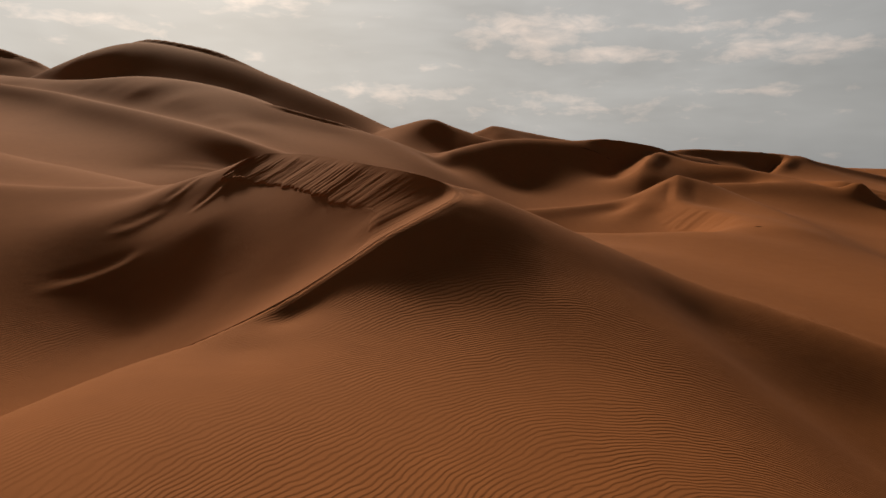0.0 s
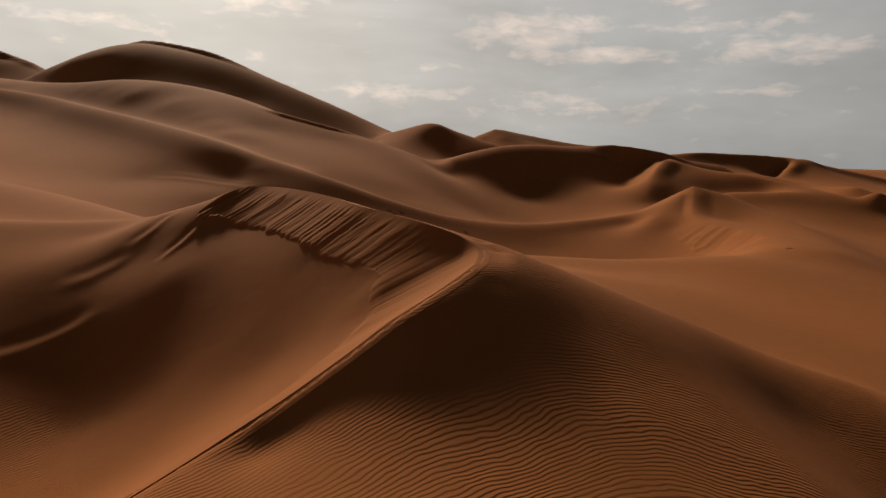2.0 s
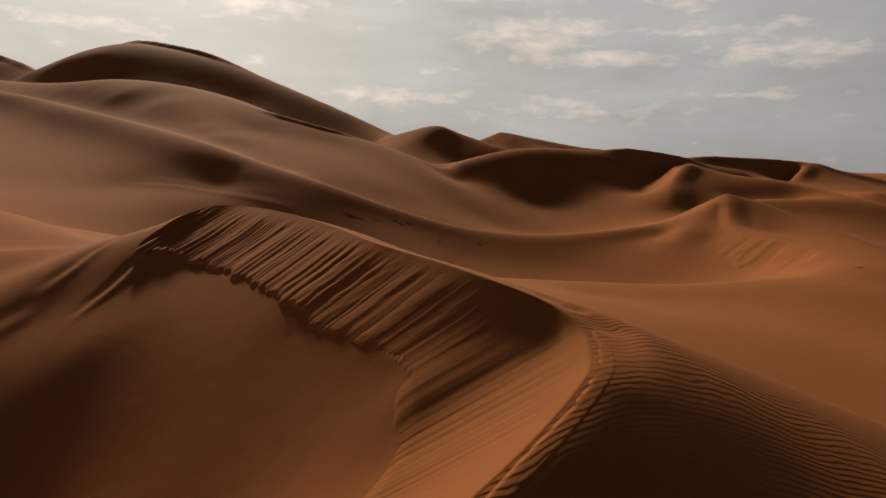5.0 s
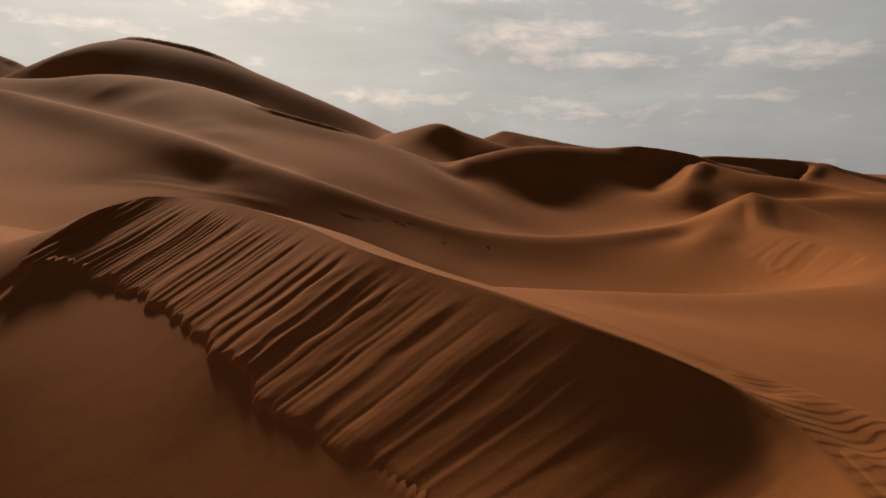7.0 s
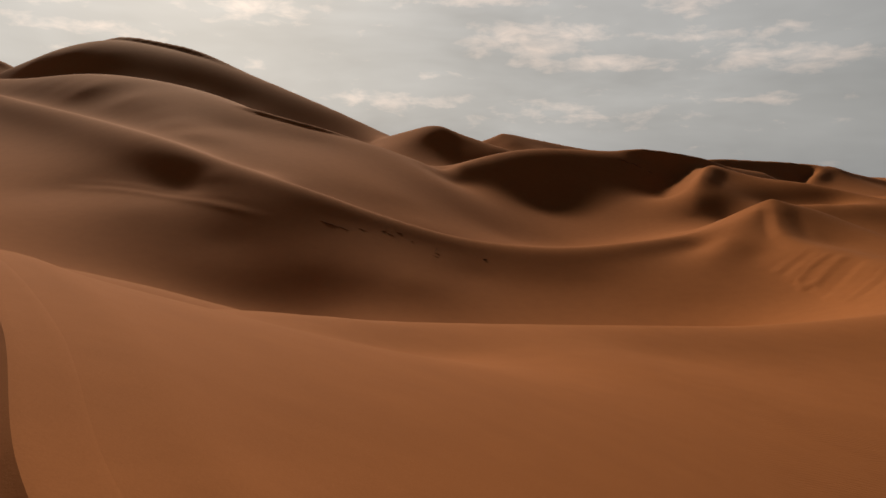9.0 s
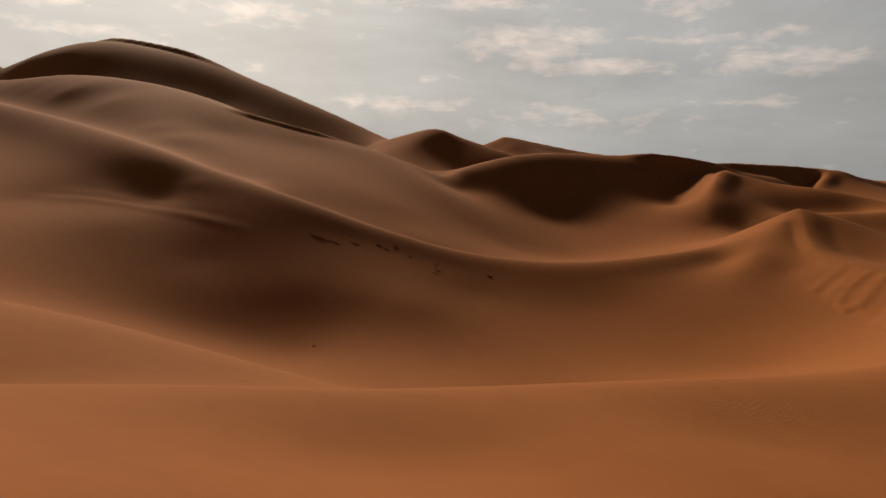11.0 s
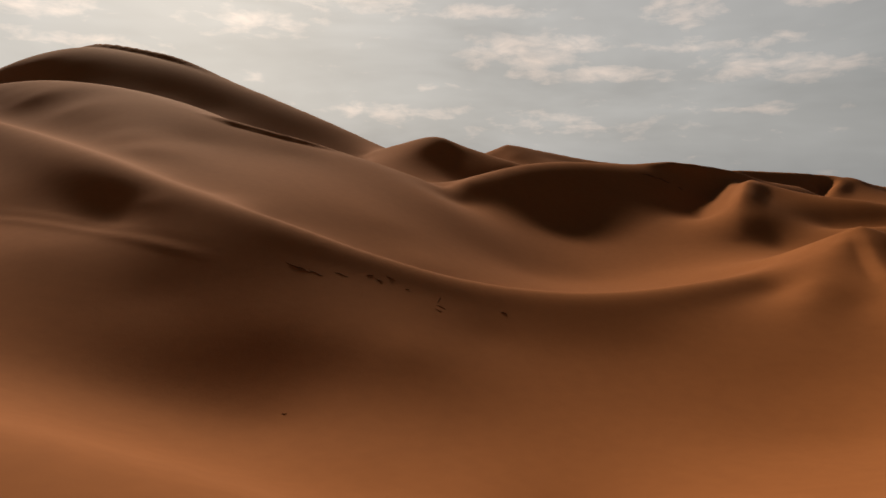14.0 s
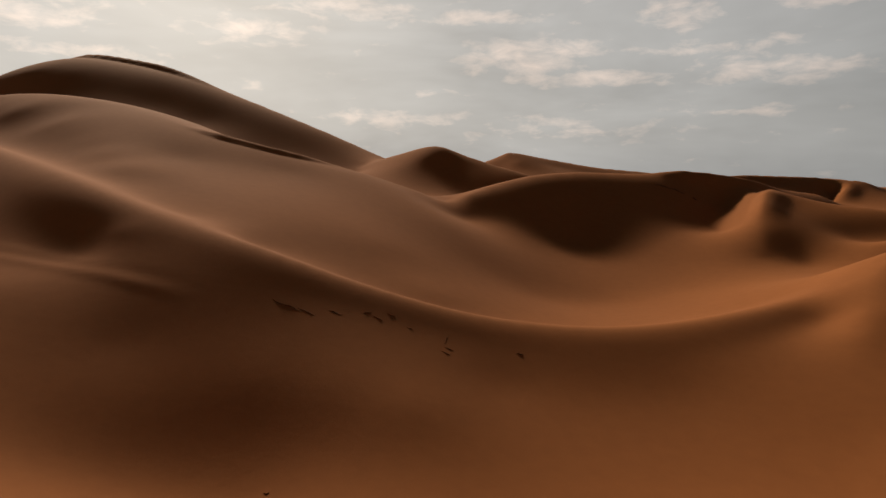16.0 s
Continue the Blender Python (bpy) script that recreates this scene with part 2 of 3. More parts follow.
# Crest lines of the dunes, from left to right or from far to near: places of the crest; the lines along its far
# (left) and near (right) side as (distance, how far under the crest); softness of the crest; spacing.
CRESTS = {
    "hill": ([(-262, 468, 48), (-236.8, 458.6, 59.5), (-205, 446, 70.6), (-178, 437, 74.8), (-145.6, 425, 69.8), (-118, 412.7, 62.8), (-92, 400.6, 53.4), (-67.8, 389.7, 43.9), (-45, 380, 34.7), (-23, 372, 25.2), (-2, 366, 17)], [(45, 22)], [(40, 12)], 3, 9),
    "hill_back": ([(-520, 600, 90), (-438, 560, 83.9), (-336, 540, 79.5), (-304, 530, 71.5), (-272, 515, 60)], [(60, 25)], [(50, 18)], 5, 25),
    "shoulder": ([(-270, 395, 50), (-207, 347, 43), (-152, 296, 37.7), (-118, 277, 38.0), (-91.5, 262, 35.2), (-67.5, 246, 29.6), (-48.4, 236, 23.6), (-32, 237, 19.6), (-16, 246, 15.7), (4, 250, 9.3)], [(25, 4)], [], 2.5, 6),
    "middle_left": ([(-190, 290, 36), (-140, 256, 29.6), (-112, 231, 24.9), (-85.5, 208.2, 20.5), (-56, 181, 14.9), (-36.8, 168.4, 9.8)], [(8, 1.8)], [(3.5, 1.1), (9, 4.4), (14, 6.6)], 0.8, 2.8),
    "middle": ([(-36.8, 168.4, 9.8), (-21.3, 161.5, 6), (-7.6, 158, 1.9), (5.9, 157, -1.4), (19.7, 156.4, -2.6), (34.3, 159, -2), (51.5, 166, 0), (66, 169.5, 6.1)], [(8, 2.6)], [(5, 1.7), (12, 4.6)], 0.7, 2.4),
    "bowl": ([(4.9, 245.7, 9), (15.8, 251, 12.6), (27.6, 256.5, 15.7), (40, 261, 16.9), (53, 264, 16.7), (66.7, 267, 16.5), (80.5, 269.7, 15.5), (94.7, 272.5, 13.9), (125, 290, 11)], [(25, 6)], [(10, 4.6), (28, 16)], 1.6, 5),
    "bowl_spur": ([(90.9, 255, 13), (83, 243, 9.6), (75, 228, 5.5), (70, 215, -1)], [(8, 1.4)], [], 0.4, 1.6),
    "bowl_ridge": ([(90.9, 255, 13), (101, 245, 9.7), (110, 235, 8.3), (123, 225, 5.4), (141, 210, 0.7), (165, 190, -5)], [(12, 4)], [], 1.2, 4),
    "peak": ([(-25.6, 345, 20), (-12.4, 340, 24), (2.4, 335, 27.3), (13, 330, 23.8), (23.8, 322, 20), (34, 315, 16.9), (50, 305, 11)], [(20, 9)], [(10, 3.8)], 0.7, 3.5),
    "peak_far": ([(20, 425, 20), (31, 430, 24.5), (42, 430, 29), (61.6, 440, 26.8), (94, 450, 22.3), (120, 460, 20.5), (160, 470, 17)], [(25, 9)], [(15, 5)], 1, 7),
    "ridge_right": ([(150, 505, 15), (193.5, 520, 17.4), (220, 530, 17.6), (269, 545, 17), (310, 555, 17.3), (335, 560, 12.2), (377, 570, 5.8), (425, 580, -2)], [(30, 9)], [(14, 6), (40, 13)], 2, 9),
    "ridge_right_spur": ([(310, 555, 17.3), (292.5, 535, 10.9), (271.6, 510, 4)], [(10, 2)], [(8, 3.4)], 0.8, 5),
    "right_middle": ([(96, 214, 2.9), (110.5, 213, 3.6), (128.6, 212, 3.2), (148, 208, 0.8), (175, 200, -2.4), (220, 190, -6)], [(10, 2)], [(10, 3.5), (25, 8)], 2, 6),
    "right_far": ([(170, 440, 7), (205, 420, 5.7), (225, 390, 0.8), (232, 360, 0.9), (239, 350, -2.4), (257, 340, -5.9)], [(20, 4)], [(15, 4)], 2, 9),
    "right_horizon": ([(480, 980, 2), (555, 1000, 1.9), (625, 1000, 6.3), (702, 1000, 6.5), (907, 1000, 10.9), (1200, 1000, 6)], [(80, 8)], [(60, 7)], 8, 40),
    "cone": ([(66, 169.5, 6.1), (63, 162, 2.5), (60, 154, 0.2), (60, 146, -0.2), (62, 136, -0.6), (62, 126, -0.7), (59.7, 116, -0.8)], [(8, 0.5)], [], 0.5, 1.6),
    "cone_rib": ([(66, 169.5, 6.1), (55, 160, 0.8), (46, 149, -4), (39, 137, -8)], [], [], 1.5, 4),
    "cone_ridge": ([(66.2, 169.5, 6.1), (74.5, 168, 4.2), (77.8, 158.7, 1.7), (79, 147.4, -0.1), (79, 136, -1.6), (77.7, 124.6, -2.8), (76, 105, -5)], [(10, 3.5)], [], 0.8, 2.6),
    "front_rim": ([(-24, 77, 3.7), (-16, 78, 3.5), (-8.5, 80, 2.9), (-2, 83, 1.8), (6, 87, 0.8), (15.7, 91, -0.1), (27.3, 95.7, -1), (41, 100.7, -1), (50, 108, -1.6), (59.7, 116, -0.8)], [(8, 3.2)], [(8, 0.1)], 0.8, 2.5),
    "lit_ridge": ([(-110, 128, 12), (-80, 127, 5), (-60, 128, 0.4), (-42.6, 128.3, -3.8), (-33.7, 129, -6), (-24.4, 129, -8.2), (-14.6, 127, -9.6), (-5, 121, -9.6), (4.3, 115.5, -9.7), (11, 111.5, -10)], [], [(8, -0.6)], 2.5, 4),
    "left_bright": ([(-75, 95, 12), (-50, 88, 7.9), (-42, 84, 7), (-34, 79, 6.1), (-26, 73, 5.4), (-20, 69, 5)], [(8, 3)], [], 1.0, 3),
    "left_shoulder": ([(-60, 66, 8), (-42, 64, 6.2), (-30, 64, 5.8), (-22, 64.5, 6.3), (-16.6, 61.2, 7.7), (-13.8, 58.6, 8.8)], [(4, 0.6)], [(4, 0.8), (10, 2.6)], 1.3, 2),
    "main": ([(-12.6, 56.6, 9.0), (-12.2, 58.6, 9.35), (-10.4, 58.2, 9.45), (-8, 55.8, 9.45), (-5.1, 52.2, 9.25), (-3.1, 49.2, 9.0), (-1.5, 47.4, 8.8), (0, 45.8, 8.65), (1.2, 44.6, 8.45)],
             [(2.5, 0.95), (8, 2.95)], [(1.9, 1.2)], 0.2, 0.55),
    "main_tip": ([(1.2, 44.6, 8.45), (2.3, 43.7, 8.2), (3.3, 42.9, 7.85), (3.8, 41.9, 7.5), (3.7, 40.4, 7.25), (3.2, 39, 7)], [], [(1.9, 1.2)], 0.2, 0.55),
    "main_back": ([(4.8, 42.6, 7.6), (8, 44.1, 6.4), (12.3, 45.3, 4.6), (16.7, 45.9, 2.9), (20.7, 45.3, 1.4), (24.1, 43.8, 0.5), (27, 42, -0.3), (34, 37, -2.4)], [(5, 1.3)], [], 0.7, 1.8),
    "horn": ([(3.2, 39, 7), (1.7, 37.1, 6.3), (0, 35.5, 5.5), (-1.4, 34.4, 4.6), (-2.8, 33.5, 3.7), (-4.1, 32.7, 2.9), (-5.3, 31.7, 2.3)], [(1.2, 0.46), (2.6, 1.1)], [(1.5, 0.9), (3.6, 2)], 0.25, 0.75),
    "horn_foot": ([(-5.3, 31.7, 2.3), (-6.6, 30.2, 1.8), (-8, 27.8, 1.5), (-9.3, 24.5, 1.5), (-10.5, 19.5, 1.6), (-12.5, 13, 1.5), (-16, 4, 1)], [], [(1.5, 0.6), (3.6, 1.6)], 0.3, 0.9),
}
# The crescent's slip face: places of the sharp brink and of the foot that the sand slides to.
SLIP_LINES = [
    ((-12.9, 57.6, 8.6), (-14.9, 56.3, 7.4)), ((-12.2, 58.6, 9.35), (-14.8, 55.6, 7.3)), ((-10.4, 58.2, 9.45), (-13.4, 55.0, 7.22)),
    ((-8, 55.8, 9.45), (-10.9, 53.6, 7.12)), ((-5.1, 52.2, 9.25), (-8.0, 50.5, 6.98)), ((-3.1, 49.2, 9.0), (-6.0, 47.9, 6.7)),
    ((-1.5, 47.4, 8.8), (-4.7, 46.4, 6.42)), ((0, 45.8, 8.65), (-3.3, 44.8, 6.28)), ((1.2, 44.6, 8.45), (-2.35, 43.6, 6.1)),
    ((2.3, 43.7, 8.2), (-1.6, 42.6, 5.92)), ((3.3, 42.9, 7.85), (-1.45, 41.4, 5.5)), ((3.8, 41.9, 7.5), (-1.5, 40.4, 4.9)),
    ((3.7, 40.4, 7.25), (-1.7, 39.6, 4.45)), ((3.2, 39, 7), (-2.2, 38.7, 4.0)), ((1.7, 37.1, 6.3), (-2.9, 37.8, 3.4)),
    ((0, 35.5, 5.5), (-3.8, 37.0, 2.8)), ((-1.4, 34.4, 4.6), (-4.7, 36.2, 2.15)), ((-2.8, 33.5, 3.7), (-5.7, 35.4, 1.6)),
    ((-4.1, 32.7, 2.9), (-6.5, 34.2, 1.35)), ((-5.3, 31.7, 2.3), (-7.0, 32.7, 1.25)), ((-6.6, 30.2, 1.76), (-7.4, 30.6, 1.35)),
    ((-8, 27.8, 1.42), (-8.1, 27.85, 1.36)),
]
# Hollows, floors and slopes between the crests: places, softness, spacing.
FLOORS = [
    ([(2.9, 37, 6.1), (2.8, 34.5, 4.8), (2.6, 32, 3.55), (2.2, 29.5, 2.6), (1.5, 26, 1.95), (0.5, 20, 1.5), (0, 10, 1.3), (0, 0, 1.2), (0, -30, 0)], 2.5),
    ([(-0.4, 32.0, 3.35), (-3, 29.9, 2.2), (-5, 27, 1.6)], 2.0),
    ([(8, 37.5, 4.95), (8, 34, 3.55), (8.5, 30.5, 2.35), (9, 27, 1.4), (10, 20, 0.4), (11, 10, -0.1), (12, -20, -0.6)], 3),
    ([(12.5, 39, 3.9), (13.5, 34.5, 2.3), (15.6, 31.3, 0.8), (18, 28, -1.0), (20, 22, -2.9), (21, 12, -4.2)], 3),
    ([(19, 38.5, -0.1), (21, 33, -2.2), (24, 28, -4.4)], 4),
    ([(27, 34, -3.6), (29, 18, -6.3), (32, 0, -7.3)], 6),
    ([(x, y, z - 0.1) for _, (x, y, z) in SLIP_LINES[1:]], 1.2),
    ([(-18.9, 53.7, 4.1), (-14.7, 49.8, 4.2), (-11.5, 46.2, 2.9), (-8.5, 42.8, 2.3), (-6.2, 40, 1.8)], 2.5),
    ([(-25, 54, 3.9), (-20.5, 49, 1.4), (-16, 42, -2.2), (-12, 36, -2.3), (-13, 30, -2.5), (-18, 22, -2.6), (-26, 5, -2.2)], 4),
    ([(-45, 50, 2.5), (-42, 38, 0.5), (-45, 20, 0)], 8),
    ([(24, 70, 0.3), (38, 78, -2), (52, 88, -2.4), (62, 72, -5)], 8),
    ([(-6, 68, 5.2), (3, 66, 4.3), (9, 76, 2)], 6),
    ([(-40, 105, 2), (-25, 105, -0.7), (-10, 105, -4.5), (3, 103, -6)], 7),
    ([(-130, 165, 14), (-110, 152, 9), (-60, 141, 1.4), (-25, 137, -5.0), (-10, 133.5, -7.5), (5, 128, -9.6), (20, 124, -10.3), (38, 124, -9.6)], 8),
    ([(20, 192, -6), (32, 197, -7.5), (48, 202, -5.5)], 9),
    ([(82, 262, 9.4), (76, 250, 6.2), (70, 236, 2.6)], 4),
    ([(54.5, 150, -2.6), (54, 140, -4.2), (55, 130, -4.6), (53, 121, -3.9)], 4),
    ([(-30, 222, 15.5), (-18, 205, 10), (-8, 188, 4.5), (0, 172, -0.8)], 9),
    ([(-50, 215, 18), (-38, 195, 12.5), (-28, 178, 7.6)], 9),
    ([(-8, 232, 12.5), (4, 215, 5.5), (12, 195, -2.5)], 9),
    ([(-85, 235, 27), (-70, 220, 22.5), (-55, 200, 17)], 10),
    ([(-135, 275, 34), (-105, 252, 31.5)], 10),
    ([(-64, 161, 4.6), (-46, 150.6, 2.8), (-30.5, 143.9, -1.8), (-16.6, 140.4, -3.8), (-2, 138, -5.6)], 6),
    ([(98, 185, -3), (120, 180, -6), (160, 170, -9)], 15),
    ([(90, 130, -6.5), (100, 90, -8), (60, 40, -6)], 15),
    ([(20, 300, 7), (60, 310, 6), (100, 330, 6)], 15),
    ([(150, 280, 2), (200, 300, -3), (260, 420, -3)], 30),
    ([(-70, 330, 22), (-30, 310, 13)], 20),
    ([(150, 420, 4), (100, 390, 8)], 20),
]


def spread(xs, ys):
    """The height of the sand over the grid: one smooth sheet hung over the crests and laid into the hollows."""
    lines = {name: spline(c[0], c[4]) for name, c in CRESTS.items()}
    floors = [spline(places, step) for places, step in FLOORS]
    known = np.vstack([*lines.values(), *floors])
    centre, soft, loose = [], [], []

    def add(places, round_, give):
        centre.append(places), soft.append(np.full(len(places), round_)), loose.append(np.full(len(places), give))

    for name, (_, far, near, round_, step) in CRESTS.items():
        line = lines[name]
        add(line, round_, 0.006 * step)
        way = np.gradient(line[:, :2], axis=0)
        way /= np.linalg.norm(way, axis=1, keepdims=True)
        for sign, sides in ((1, far), (-1, near)):
            for reach, drop in sides:
                every = max(1, int(reach * 0.6 / step))
                p = line[::every] + sign * reach * np.stack([-way[::every, 1], way[::every, 0], 0 * way[::every, 0]], 1)
                p[:, 2] -= drop
                p = p[np.linalg.norm(p[:, None, :2] - known[None, :, :2], axis=2).min(1) > 0.85 * reach]
                add(p, min(round_ + 0.2 * reach, 6), 0.25 * reach)
    for line, (_, step) in zip(floors, FLOORS):
        add(line, 0.5 * step, 0.3 * step)
    rim = [(x, y, -6.0) for x in (-1500, -500, 0, 500, 1500, 4500) for y in (-1500, 1600, 4500)] + [(x, y, -6.0) for x in (-4500, -1500, 1500) for y in (0, 700)]
    rim += [(-300, 0, 5), (-250, 120, 22), (300, 0, -6), (300, 200, -6), (-100, -100, 0), (100, -100, -2)]
    add(np.array(rim, float), 6.0, 5.0)
    c, e, give = np.vstack(centre), np.concatenate(soft), np.concatenate(loose)
    n = len(c)
    r = np.linalg.norm(c[:, None, :2] - c[None, :, :2], axis=2)
    a = np.ones((n + 1, n + 1))
    a[:n, :n], a[n, n] = np.sqrt(r * r + e * e) - np.diag(give), 0
    w = np.linalg.solve(a, np.append(c[:, 2], 0.0))
    x, y = np.meshgrid(xs, ys)
    px, py = x.ravel(), y.ravel()
    z = np.full(px.shape, w[n])
    for i in range(0, len(px), 20000):
        s = slice(i, i + 20000)
        dx = (px[s, None] - c[None, :, 0]).astype(np.float32)
        dy = (py[s, None] - c[None, :, 1]).astype(np.float32)
        dx *= dx
        dy *= dy
        dx += dy
        dx += (e * e).astype(np.float32)
        z[s] += np.sqrt(dx, out=dx).astype(np.float64) @ w[:n]
    return x, y, z.reshape(x.shape), n


def steps(spans):
    """Grid lines: (start, end, first spacing, last spacing) one after another."""
    out = []
    for a, b, s, e in spans:
        at, total = a, b - a
        while at < b - 1e-6:
            out.append(at)
            at += s + (e - s) * (at - a) / total
        out.append(b)
    return np.array(sorted(set(np.round(out, 4))))


XS = steps([(-4500, -700, 400, 25), (-700, -160, 10, 2.0), (-160, -20, 1.6, 0.35), (-20, -14, 0.35, 0.15), (-14, 5, 0.15, 0.15), (5, 30, 0.2, 0.35), (30, 160, 0.4, 1.6), (160, 700, 2.0, 10), (700, 4500, 25, 400)])
YS = steps([(-400, -5, 60, 1), (-5, 24, 0.5, 0.25), (24, 40, 0.2, 0.15), (40, 60, 0.15, 0.15), (60, 78, 0.2, 0.4), (78, 180, 0.4, 0.8), (180, 480, 0.9, 2.5), (480, 1100, 3, 12), (1100, 4700, 20, 400)])
GX, GY, HEIGHT, COUNT = spread(XS, YS)


def wander(at, seed, count=4096):
    """Smooth random values between -1 and 1 along a line, one knot a unit."""
    knots = np.random.RandomState(seed).uniform(-1, 1, count)
    i = np.floor(at).astype(int) % (count - 1)
    u = at - np.floor(at)
    return knots[i] + (knots[i + 1] - knots[i]) * u * u * (3 - 2 * u)


def step_up(x, a, b):
    u = np.clip((x - a) / (b - a), 0, 1)
    return u * u * (3 - 2 * u)


def beside(x, y, line):
    """Distance to the right of a line's course, and how far along it, for every place."""
    best, away, along, run = np.full(x.shape, 1e9), np.full(x.shape, -1e9), np.zeros(x.shape), 0.0
    top = np.zeros(x.shape)
    for a, b in zip(line[:-1], line[1:]):
        v = (b - a)[:2]
        size = np.hypot(*v)
        u = np.clip(((x - a[0]) * v[0] + (y - a[1]) * v[1]) / size**2, 0, 1)
        dx, dy = x - a[0] - u * v[0], y - a[1] - u * v[1]
        d = np.hypot(dx, dy)
        take = d < best
        side = np.where(v[1] * dx - v[0] * dy > 0, 1, -1)
        top = np.where(take, a[2] + u * (b - a)[2], top)
        best, away, along = np.where(take, d, best), np.where(take, d * side, away), np.where(take, run + u * size, along)
        run += size
    return away, along, top


def cut_crest(names, far, near, start=2.0):
    """Cuts the crest to the sharp edge that the wind gives it; far, near: slope and reach of the straight sides."""
    p = [q for name in names for q in CRESTS[name][0]]
    line = spline([q for i, q in enumerate(p) if i == 0 or q != p[i - 1]], 0.6 if near[1] < 8 else 2.0)
    wide = max(far[1], near[1]) + 1
    i0, i1 = np.searchsorted(XS, (line[:, 0].min() - wide, line[:, 0].max() + wide))
    j0, j1 = np.searchsorted(YS, (line[:, 1].min() - wide, line[:, 1].max() + wide))
    box = (slice(j0, j1), slice(i0, i1))
    away, along, top = beside(GX[box], GY[box], line)
    total = along.max()
    ends = step_up(along, 0, start) * (1 - step_up(along, total - start, total))
    for side, (slope, reach) in ((-1, far), (1, near)):
        d = away * side
        w = np.where(d >= 0, (1 - step_up(d, 0.45 * reach, reach)) * ends, 0)
        HEIGHT[box] += w * (top - slope * np.abs(d) - HEIGHT[box])


cut_crest(["main", "main_tip"], (0.26, 2.0), (0.0, 0.01), 4.0)


def grooves(window, crest, length, fall_x, fall_y, width, depth, seed, fade):
    """Runnels of slid sand down a slip face, with a ragged foot that stands proud of the slope below."""
    x0, x1, y0, y1 = window
    i0, i1 = np.searchsorted(XS, (x0, x1))
    j0, j1 = np.searchsorted(YS, (y0, y1))
    box = (slice(j0, j1), slice(i0, i1))
    x, y = GX[box], GY[box]
    away, along, _ = beside(x, y, spline(crest, 1.0))
    across = (x * -fall_y + y * fall_x) / width + 200
    bend = 0.35 * wander(away / width * 0.4 + 50 + across * 0.15, seed + 5)
    foot = length * (1 + 0.012 * along) * (1 + 0.10 * wander(across * 0.8, seed + 1) + 0.05 * wander(across * 2.1, seed + 2))
    on = step_up(away, 0.0, 0.2 * length) * (1 - step_up(away, foot * 0.95, foot * 1.06)) * fade(along)
    deep = 0.62 * wander(across + bend, seed) + 0.33 * wander(across * 2.3 + 2 * bend, seed + 3) + 0.4 * wander(across * 0.45, seed + 4)
    deep = deep * (0.7 + 0.3 * wander(away / width * 0.7 + across * 0.6 + 90, seed + 6))
    swell = 0.55 * step_up(away, 0.5 * length, 0.9 * length)
    HEIGHT[box] += on * depth * (deep + swell)
    return box, on > 0.3


def slip_rows():
    """The slip face as rows from brink to foot, and the lip of sand behind the brink: two grids of places."""
    pairs = np.array([[*a, *b] for a, b in SLIP_LINES], float)
    line = spline(pairs, 0.05)
    brink, foot = line[:, :3], line[:, 3:]
    run = np.concatenate([[0], np.cumsum(np.linalg.norm(np.diff(brink, axis=0), axis=1))])
    rough = step_up(run, 0.2, 1.5) * (1 - 0.72 * step_up(run, 17, 23)) * (1 - step_up(run, 25, 34))     # strongest on the old part of the face
    ragged = rough * (1 - step_up(run, 18, 22.5))
    reach = 1 + ragged * (0.035 * wander(run / 0.55 + 9, 31) + 0.03 * wander(run / 0.21 + 9, 32))
    rows = []
    for f in np.concatenate([np.linspace(0, 0.97, 64), [0.985, 1.0, 1.012, 1.03]]):
        at = run + 0.08 * wander(3 * f + 40 + run * 0.25, 33) + 0.02 * wander(9 * f + 40 + run * 0.6, 40)
        deep = 0.5 * wander(at / 0.26 + 9, 34) + 0.3 * wander(at / 0.12 + 9, 35) + 0.5 * wander(at / 0.75 + 9, 36)
        deep = deep * (0.75 + 0.4 * wander(2.6 * f + run * 1.7 + 60, 37)) + 0.10 * wander(6 * f + run * 3.1 + 60, 38)
        grow = step_up(np.full(run.shape, f), 0.0, 0.3)
        p = brink + (foot - brink) * (f * reach)[:, None]
        p[:, 2] += rough * grow * 0.085 * deep + ragged * 0.06 * step_up(np.full(run.shape, f), 0.45, 0.95)
        p[:, 2] += 0.05 * (1 - ragged) * (1 - f) - 0.10 * (1 - ragged) * max(0.0, f - 0.9) * 10
        p[:, 2] -= {0.985: 0.02, 1.0: 0.06, 1.012: 0.14, 1.03: 0.4}.get(round(float(f), 3), 0.0) * (0.3 + 0.7 * ragged)
        if f == 0:
            p[:, 2] = brink[:, 2]
        rows.append(p)
    out = (brink - foot) * [1, 1, 0]
    out /= np.linalg.norm(out, axis=1, keepdims=True)
    return np.array(rows), brink, out


SLIP_FACE, BRINK, OUTWARD = slip_rows()
BED = np.full(HEIGHT.shape, 1e9)
for row in SLIP_FACE[1:56]:
    np.minimum.at(BED, (np.searchsorted(YS, row[:, 1]), np.searchsorted(XS, row[:, 0])), row[:, 2] - 0.16)
    np.minimum.at(BED, (np.searchsorted(YS, row[:, 1]) - 1, np.searchsorted(XS, row[:, 0]) - 1), row[:, 2] - 0.16)
HEIGHT[:] = np.minimum(HEIGHT, BED)
CONE_BOX, CONE_ON = grooves((44, 64, 112, 158), CRESTS["cone"][0], 6.0, -0.86, -0.5, 1.5, 0.32, 11, lambda s: step_up(s, 22, 30) * (1 - step_up(s, 48, 54)))


